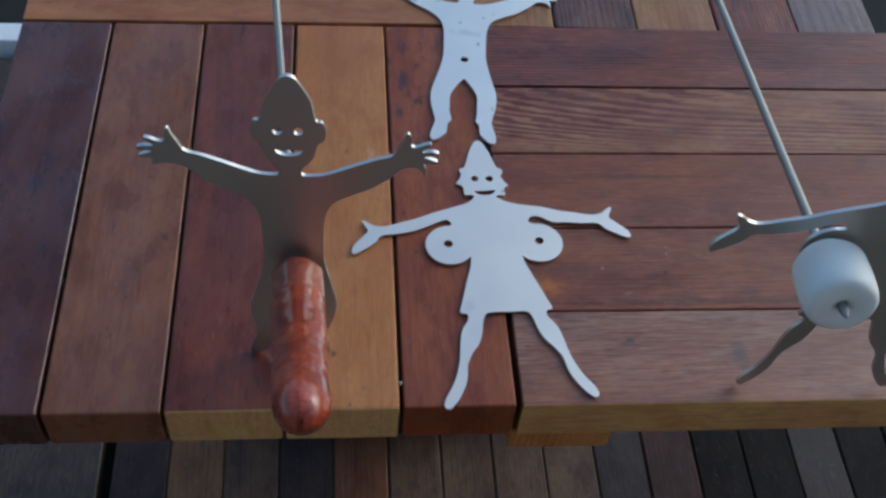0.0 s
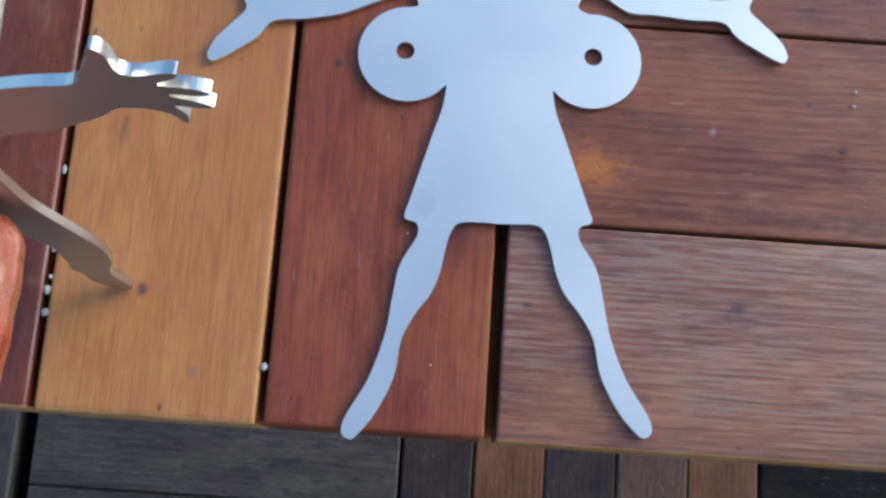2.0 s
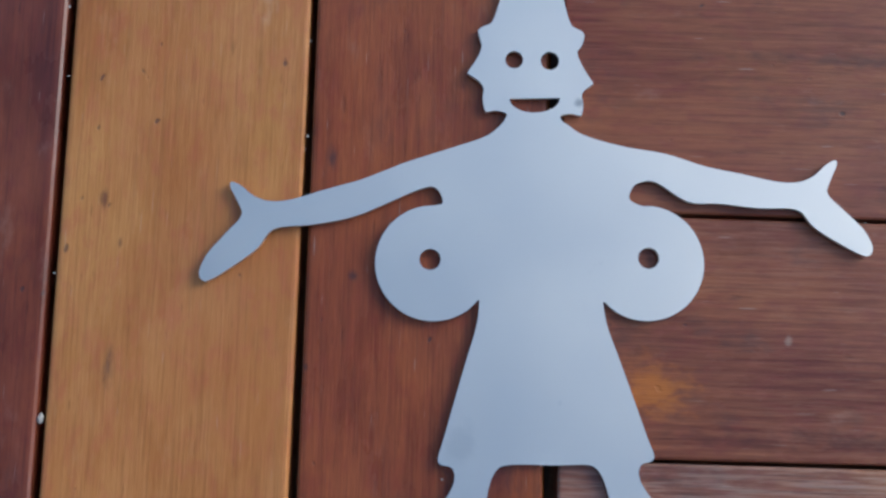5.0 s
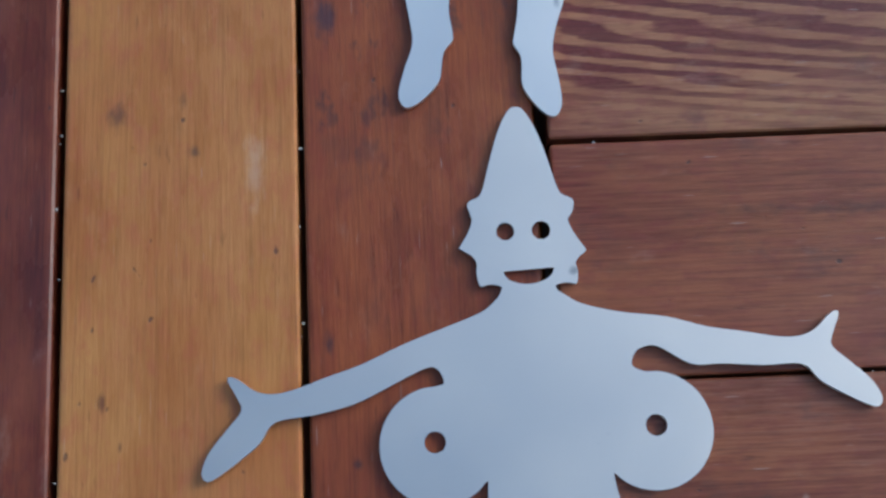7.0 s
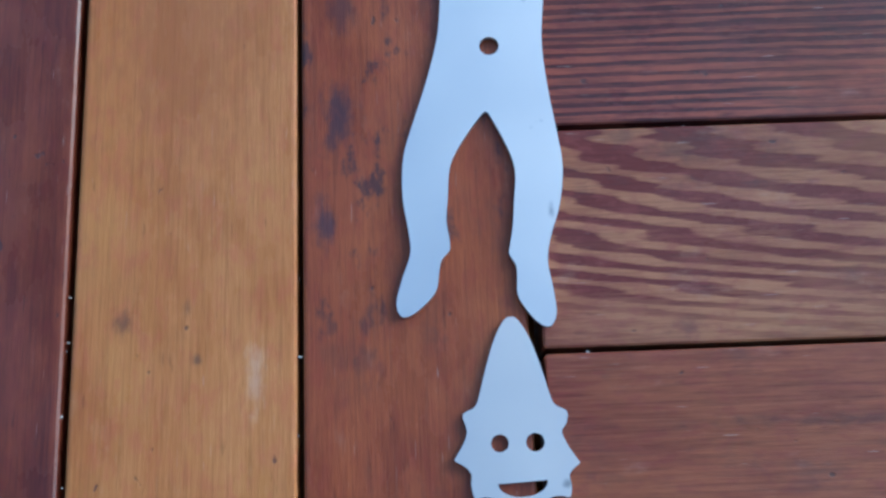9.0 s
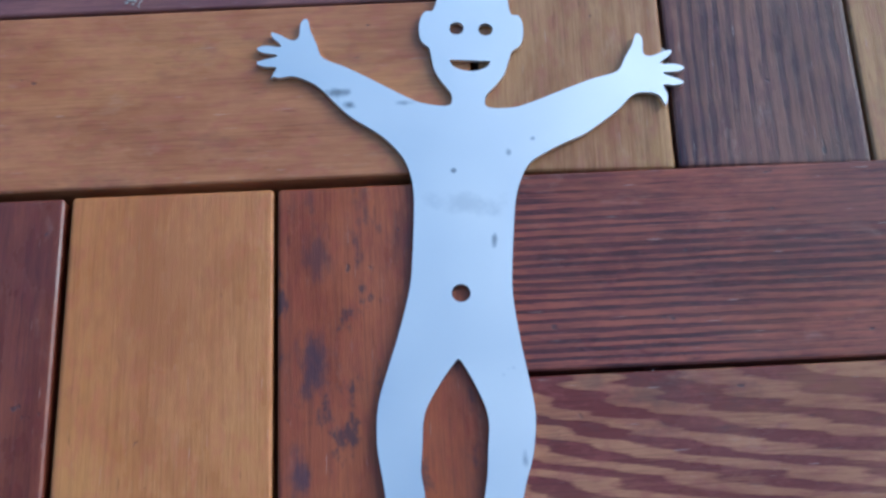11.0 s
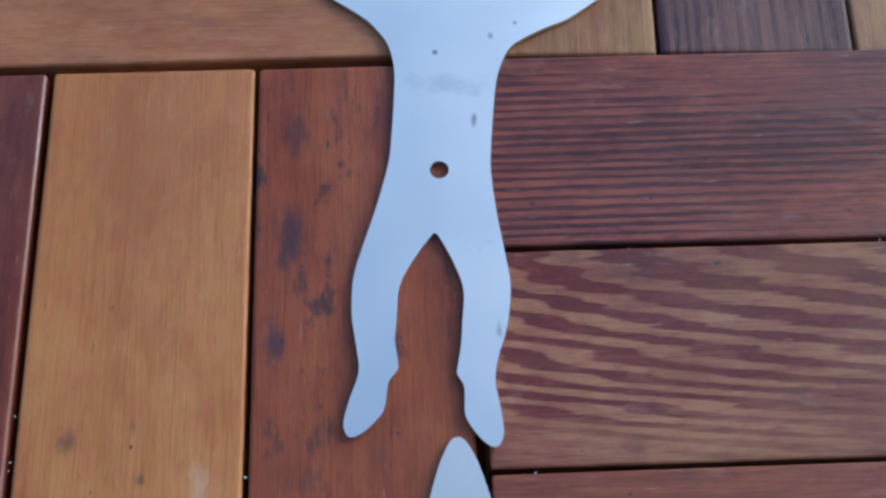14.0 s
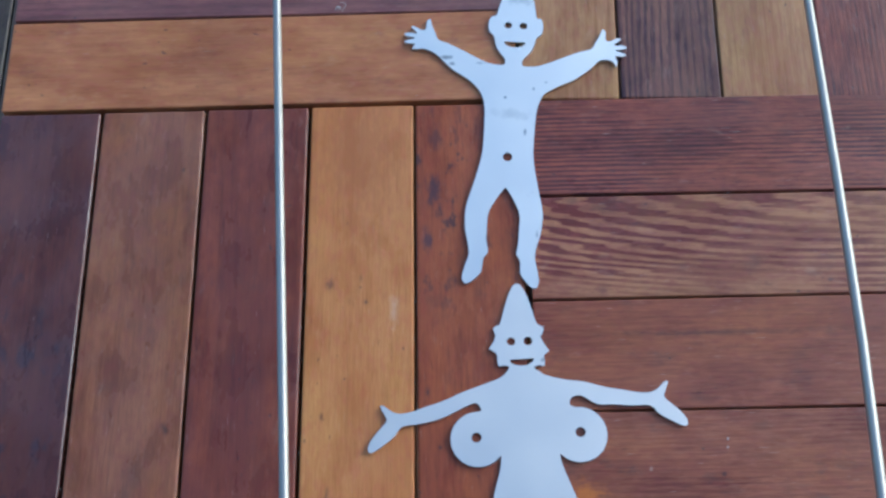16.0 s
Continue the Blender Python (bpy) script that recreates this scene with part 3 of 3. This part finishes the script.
# ---- ground and deck ----
P = 0.068            # pitch of the boards
TOP = 0.700          # height of the table top
bm = bmesh.new()
bmesh.ops.create_grid(bm, x_segments=2, y_segments=2, size=400)
ground = part("ground", bm, SHADED_GROUND)
ground.matrix_basis = pose(0, 0, -0.45)
tagged(ground, "ground beside and below the raised deck, coloured near-black for deep shade", "ground", kind="structure")

# ---- the table ----
table = tagged(new("table"), "square outdoor table of mixed oiled timber boards in a basket-weave pattern", "table")
table.location = (0, 0.34, 0)
rng = random.Random(4)
THICK = 0.034
BLOCKS = [
    # west front: boards run away from the front edge
    ("V", -5, 0, (DARK, BROWN, MAHOGANY, HONEY, RED_STAINED)),
    # east front: boards run along the front edge
    ("H", 0, 0, (WEATHERED, ROSE_RESIN, ROSE, FLAME, PURPLE)),
    ("H", -5, 5, (HONEY_RED, MAUVE, RED, BROWN, MAHOGANY)),
    ("V", 0, 5, (PALE, PURPLE_BAND, PALE, PURPLE, GREY)),
]
for way, cx, cy, woods in BLOCKS:
    for k, material in enumerate(woods):
        length, width = 5 * P - 0.0016 + rng.uniform(-0.0008, 0.0002), P - (0.002 if way == "V" else 0.001) + rng.uniform(-0.0005, 0.0002)
        raw = {MAHOGANY: (-1, 0, 0), HONEY: (-1, 0, 0), WEATHERED: (0, -1, 0)}.get(material) if cy == 0 else None
        z = TOP - THICK / 2 - rng.uniform(0, 0.0006)
        if way == "V" and cy:  # this block is laid a little askew, of narrower boards
            width = 0.0645
            m = pose((k + 0.5) * 0.0657 + 0.0045, (cy + 2.5) * P - 0.34 - 0.0014 * k, z, rng.uniform(-0.2, 0.2), 0, 88.5)
        elif way == "V":
            m = pose((cx + k + 0.5) * P, (cy + 2.5) * P - 0.34, z, rng.uniform(-0.2, 0.2), 0, 90 + rng.uniform(-0.15, 0.15))
        else:
            mid = (cy + k + 0.5) * P - 0.34
            m = pose((cx + 2.5) * P + (0 if cy else 0.002), mid + (0.0014 if cy else 0), z, rng.uniform(-0.2, 0.2), 0, rng.uniform(-0.15, 0.15) - (0.25 if k == 4 else 0))
        board("board", length, width, THICK, material, table, m, 0.0017 if way == "V" else 0.0012, 3, raw)

for x in (-0.17, 0.17):
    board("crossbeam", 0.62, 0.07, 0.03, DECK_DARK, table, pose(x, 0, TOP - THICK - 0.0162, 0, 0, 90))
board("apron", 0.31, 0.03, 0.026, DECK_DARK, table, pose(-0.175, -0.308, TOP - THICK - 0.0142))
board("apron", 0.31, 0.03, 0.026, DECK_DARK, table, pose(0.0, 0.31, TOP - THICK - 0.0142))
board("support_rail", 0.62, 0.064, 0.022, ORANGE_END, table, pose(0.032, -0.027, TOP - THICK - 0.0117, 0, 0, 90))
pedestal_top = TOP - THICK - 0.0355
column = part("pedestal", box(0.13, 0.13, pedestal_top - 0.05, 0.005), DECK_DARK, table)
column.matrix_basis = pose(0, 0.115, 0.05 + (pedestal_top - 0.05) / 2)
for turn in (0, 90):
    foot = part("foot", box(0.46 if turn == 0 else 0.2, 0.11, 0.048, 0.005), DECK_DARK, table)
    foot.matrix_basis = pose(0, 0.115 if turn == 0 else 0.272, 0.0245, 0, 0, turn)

# ---- flat cutouts on the table ----
slim = part("steel_gnome_cutout", slim_plate(0.0015), STEEL_SMUDGED)
slim.matrix_basis = pose(-0.0109, 0.2776, TOP + 0.0004, 0, 0, -5.3)
tagged(slim, "smudged satin steel gnome cutout lying flat on the table", "metal cutout", "flat steel cutouts")
broad = part("steel_gnome_cutout", broad_plate(0.0015), STEEL_FLAT)
broad.matrix_basis = pose(-0.0034, 0.1225, TOP + 0.0004, 0, 0, 2.9)
tagged(broad, "clean satin steel skirted gnome cutout lying flat on the table", "metal cutout", "flat steel cutouts")

# ---- the two roasting forks ----


def fork(name, bm, figure_pose, line, label):
    thing = tagged(new(name), label, "roasting fork", "roasting forks")
    thing.location = (figure_pose.translation.x, figure_pose.translation.y, TOP)
    back = Matrix.Translation(-thing.location)
    fig = part("gnome_plate", bm, STEEL_SHADED, thing, "grey steel gnome plate, shade in its face tone, sky light in its edges")
    fig.matrix_basis = back @ figure_pose
    fig.data.materials.append(STEEL_LIT_RIM)
    # the edges take the lighter tone that stands for sky light
    for poly in fig.data.polygons:
        if abs(poly.normal.z) < 0.5:
            poly.material_index = 1
    pts = [Vector(p) for p in line]
    ahead = (pts[0] - pts[1]).normalized()
    tip = [pts[0] + ahead * d for d in (0.006, 0.004, 0.002)]
    rod = part("rod", tube(tip + pts, [0.0006, 0.0014, 0.0021] + [0.0026] * len(pts), 20), STEEL_ROD, thing, "bright round steel rod", True)
    rod.matrix_basis = back
    return thing


# the slim figure: its rod comes through the hole at the belly, 86 mm above the feet
slim_fork = fork("roasting_fork", slim_plate(0.0022, -0.08, 0.06), pose(-0.1275, 0.0450, TOP + 0.0620, 86.6, 0, -2.5) @ Matrix.Diagonal((0.99, 0.96, 1, 1)), [(-0.1236, -0.03, 0.795), (-0.1238, 0.0, 0.790), (-0.1352, 0.15, 0.769), (-0.1698, 0.60, 0.7040), (-0.1766, 0.69, 0.7027)],
                 "steel roasting fork with a slim gnome plate standing on the table")
broad_fork = fork("roasting_fork", broad_plate(0.0022), pose(0.1785, 0.0175, TOP + 0.1240, 87.0, 0, -3.0), [(0.1440, -0.0222, 0.8256), (0.1478, 0.0125, 0.8190), (0.1540, 0.06, 0.8060), (0.1660, 0.15, 0.7800), (0.1735, 0.25, 0.7610), (0.1931, 0.60, 0.7040), (0.1975, 0.68, 0.7027)],
                  "steel roasting fork with a skirted gnome plate standing on the table")

# ---- sausage and marshmallow ----


def sausage():
    n = 88
    pts, radii = [], []
    for i in range(n + 1):
        u = i / n
        pts.append(Vector((-0.1260 + 0.0065 * u, 0.0430 - 0.1310 * u, 0.783 + 0.014 * u + 0.045 * u * u)))
        e = min(u / 0.085, (1 - u) / 0.13, 1.0)
        radii.append(0.0002 + 0.0136 * (1 - 0.04 * u) * math.sqrt(max(0.0, 1 - (1 - e) ** 2)))
    bm = tube(pts, radii, 40)
    for v in bm.verts:
        u = (0.0430 - v.co.y) / 0.1310
        up = (v.co.z - (0.783 + 0.014 * u + 0.045 * u * u)) / 0.0136
        d = noise.noise(v.co * 130) * 0.0005 + noise.noise(v.co * 60) * 0.0006
        # a shallow cut across the top, and a puckered end
        if up > 0.2:
            d -= 0.0019 * min(1.0, up * 1.6) * (1 if u < 0.215 else 0)
        if u > 0.97:
            a = math.atan2(v.co.x + 0.1195, v.co.z - 0.842)
            d -= 0.0012 * abs(math.sin(a * 2.5 + 0.4)) * (u - 0.97) / 0.03
        centre = Vector((-0.1260 + 0.0065 * u, v.co.y, 0.783 + 0.014 * u + 0.045 * u * u))
        if (v.co - centre).length > 1e-6:
            v.co += (v.co - centre).normalized() * d
    ob = part("sausage", bm, SAUSAGE, None, smooth=True)
    return tagged(ob, "glossy browned sausage stuck on the fork of the slim gnome", "sausage")


sausage()


def marshmallow():
    a, b = Vector((0.1478, 0.0125, 0.8190)), Vector((0.1444, -0.0205, 0.8250))
    prof = [(0.0, 0.0016), (0.0, 0.012), (0.0, 0.0175), (0.02, 0.0202), (0.07, 0.0217), (0.16, 0.0226), (0.3, 0.0230), (0.5, 0.0231), (0.7, 0.0229),
            (0.84, 0.0224), (0.93, 0.0214), (0.98, 0.0198), (1.0, 0.0172), (1.0, 0.012), (0.985, 0.006), (0.96, 0.0036), (0.9, 0.0028)]
    prof = [(u, r * (0.82 if r > 0.01 else 1)) for u, r in prof]
    axis = b - a
    q = axis.to_track_quat("Z", "Y")
    sides, bm = 48, bmesh.new()
    rings = []
    for u, r in prof:
        rings.append([bm.verts.new(a + axis * u + q @ Vector((r * math.cos(k * math.tau / sides), r * math.sin(k * math.tau / sides), 0))) for k in range(sides)])
    for r0, r1 in zip(rings, rings[1:]):
        for k in range(sides):
            bm.faces.new((r0[k], r0[(k + 1) % sides], r1[(k + 1) % sides], r1[k]))
    bm.faces.new(rings[0][::-1])
    bm.faces.new(rings[-1])
    for v in bm.verts:
        v.co += Vector((noise.noise(v.co * 70), noise.noise(v.co * 70 + Vector((9, 0, 0))), noise.noise(v.co * 70 + Vector((0, 9, 0))))) * 0.0007
    ob = part("marshmallow", bm, MARSH, None, smooth=True)
    return tagged(ob, "large plain white marshmallow stuck on the skirted gnome's fork", "marshmallow")


marshmallow()

# ---- crumpled foil lying on the deck ----
bm = bmesh.new()
bmesh.ops.create_grid(bm, x_segments=26, y_segments=22, size=0.5)
for v in bm.verts:
    x, y = v.co.x, v.co.y
    edge = 1 + 0.22 * noise.noise(Vector((x * 5, y * 5, 3)))
    rough_z = abs(noise.noise(Vector((x * 7, y * 7, 1)))) + 0.6 * abs(noise.noise(Vector((x * 15, y * 15, 7))))
    v.co = Vector((x * 0.13 * edge, y * 0.10 * edge, 0.004 + 0.034 * rough_z))
foil = part("foil_wrapper", bm, FOIL)
foil.modifiers.new("thickness", "SOLIDIFY").thickness = 0.0006
foil.matrix_basis = pose(-0.505, 0.165, 0.0, 0, 0, 20)
tagged(foil, "crumpled silvery foil wrapper lying on the deck boards", "wrapper")

# ---- a timber offcut on the deck ----
offcut = part("timber_offcut", box(0.16, 0.07, 0.038, 0.003), DECK_BROWN)
offcut.matrix_basis = pose(0.575, 0.015, 0.0192, 0, 0, 4)
tagged(offcut, "short brown timber offcut lying on the deck boards", "offcut")

# ---- pale lint and crumbs in the joints of the table ----


def crumbs():
    r, bm = random.Random(11), bmesh.new()
    spots = [(-0.068, 0.018, 0.0017), (-0.136, 0.030, 0.0012), (-0.1363, 0.037, 0.0016), (-0.1357, 0.041, 0.001), (-0.136, 0.05, 0.0013), (-0.1365, 0.075, 0.0011), (0.069, 0.343, 0.0012), (0.0665, 0.385, 0.001),
             (-0.068, 0.205, 0.0008), (-0.137, 0.19, 0.0007), (-0.136, 0.225, 0.0007), (-0.018, 0.022, 0.0005), (-0.119, 0.4145, 0.0011), (-0.1175, 0.4138, 0.0009), (-0.1205, 0.4132, 0.0008), (-0.1183, 0.4125, 0.0006),
             (0.1105, 0.113, 0.0009), (0.111, 0.118, 0.0008), (-0.028, 0.062, 0.0004), (-0.205, 0.21, 0.0007)]
    for _ in range(24):
        k = r.randrange(1, 5)
        if r.random() < 0.6:
            spots.append((-k * P + r.uniform(-0.0008, 0.0008), r.uniform(0.01, 0.33), r.uniform(0.0003, 0.0006)))
        else:
            spots.append((r.uniform(0.01, 0.3), k * P + r.uniform(-0.0008, 0.0008), r.uniform(0.0003, 0.0006)))
    for x, y, s in spots:
        s *= 1.0 if s > 0.00095 else 0.62
        made = bmesh.ops.create_icosphere(bm, subdivisions=1, radius=s)["verts"]
        stretch = Vector((r.uniform(0.7, 1.6), r.uniform(0.7, 1.6), 0.6))
        low = TOP - 0.0012 if min(abs(x / P - round(x / P)), abs(y / P - round(y / P))) < 0.03 else TOP + 0.0002
        for v in made:
            v.co = Vector((v.co.x * stretch.x, v.co.y * stretch.y, v.co.z * stretch.z)) * r.uniform(0.8, 1.2) + Vector((x, y, low))
    return tagged(part("crumbs", bm, LINT), "pale crumbs and lint caught in the table's joints", "crumbs", kind="stuff")


crumbs()

loop = [Vector((-0.1175 + 0.003 * math.cos(a) + 0.0012 * math.sin(3 * a), 0.4140 + 0.0036 * math.sin(a * 1.1), TOP + 0.0012 + 0.0006 * math.sin(2 * a)))
        for a in (k * 0.16 for k in range(-7, 9))]
tagged(part("thread", tube(loop, [0.0002] * len(loop), 8), LINT), "pale curl of thread lying on the table", "thread")

# ---- deck boards ----
floor = tagged(new("floor"), "weathered deck of mixed short boards laid in basket-weave blocks", "deck", kind="structure")
DECK = (DECK_BROWN, DECK_DARK, DECK_RED, DECK_GREY, DECK_BROWN, DECK_TAN, DECK_DARK, DECK_BROWN, DECK_RED)
rng = random.Random(21)
COLUMNS = [(-0.386, 0.096), (-0.0425, 0.043), (0.2895, 0.059), (0.622, 0.060), (0.955, 0.05)]
ROWS = 4
for ci, (x0, y0) in enumerate(COLUMNS):
    for row in range(-3, ROWS - 1):
        upright = row == 0 or (row == -1 and ci == 1) or (row not in (0, -1) and (row + ci) % 2 == 0)
        for k in range(5):
            if (ci, row) == (0, 0):
                material = (DECK_DARK, DECK_TAN, DECK_BROWN, DECK_DARK, DECK_KNOT)[k]
            elif (ci, row) == (1, 0):
                material = (DECK_BROWN, DECK_BROWN, DECK_BROWN, DECK_BROWN, DECK_DARK)[k]
            elif (ci, row) == (1, -1):
                material = (DECK_DARK, DECK_RED, DECK_DARK, DECK_BROWN, DECK_RED)[k]
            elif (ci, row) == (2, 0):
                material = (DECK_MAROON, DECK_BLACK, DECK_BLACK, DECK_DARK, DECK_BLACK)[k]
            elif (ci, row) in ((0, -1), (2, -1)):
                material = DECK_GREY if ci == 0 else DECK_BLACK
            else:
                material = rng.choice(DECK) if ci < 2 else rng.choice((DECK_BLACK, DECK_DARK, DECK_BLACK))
            across = 0.0684 if ci == 0 else 0.0664
            off = (across if upright else 0.0686) * (k + 0.5)
            z = -0.014 - rng.uniform(0, 0.0015)
            base = y0 + 0.3445 * row
            turn = rng.uniform(-0.2, 0.2)
            if upright:
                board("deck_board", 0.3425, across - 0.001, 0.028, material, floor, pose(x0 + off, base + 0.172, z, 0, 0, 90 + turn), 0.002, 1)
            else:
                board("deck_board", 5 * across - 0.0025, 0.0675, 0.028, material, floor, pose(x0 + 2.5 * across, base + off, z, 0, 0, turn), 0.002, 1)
for k in range(5):
    for row in range(3):
        board("deck_board", 0.672, 0.138, 0.028, DECK_GREY, floor, pose(-0.471 - 0.141 * k, -0.597 + 0.6745 * row, -0.0145, 0, 0, 90), 0.002, 1)
for x in (-0.9, -0.2, 0.5, 1.2):
    joist = board("joist", 2.2, 0.05, 0.42, DECK_DARK, floor, pose(x, 0.03, -0.239, 0, 0, 90), 0.002, 1)

edge = tagged(part("trim", box(2.5, 0.045, 0.06, 0.004), WHITE_PAINT), "white-painted edge board along the deck", "trim", kind="structure")
edge.matrix_basis = pose(0.1, 1.125, -0.005)

# ---- an added, unseen wall behind, which closes the deck and blocks light ----
wall = tagged(part("shade_wall", box(5.0, 0.16, 2.9, 0.0), SHADE_WALL_GREY), "plain unseen wall added behind the deck to block light", "wall", kind="structure")
wall.matrix_basis = pose(0.1, -1.55, 1.0)
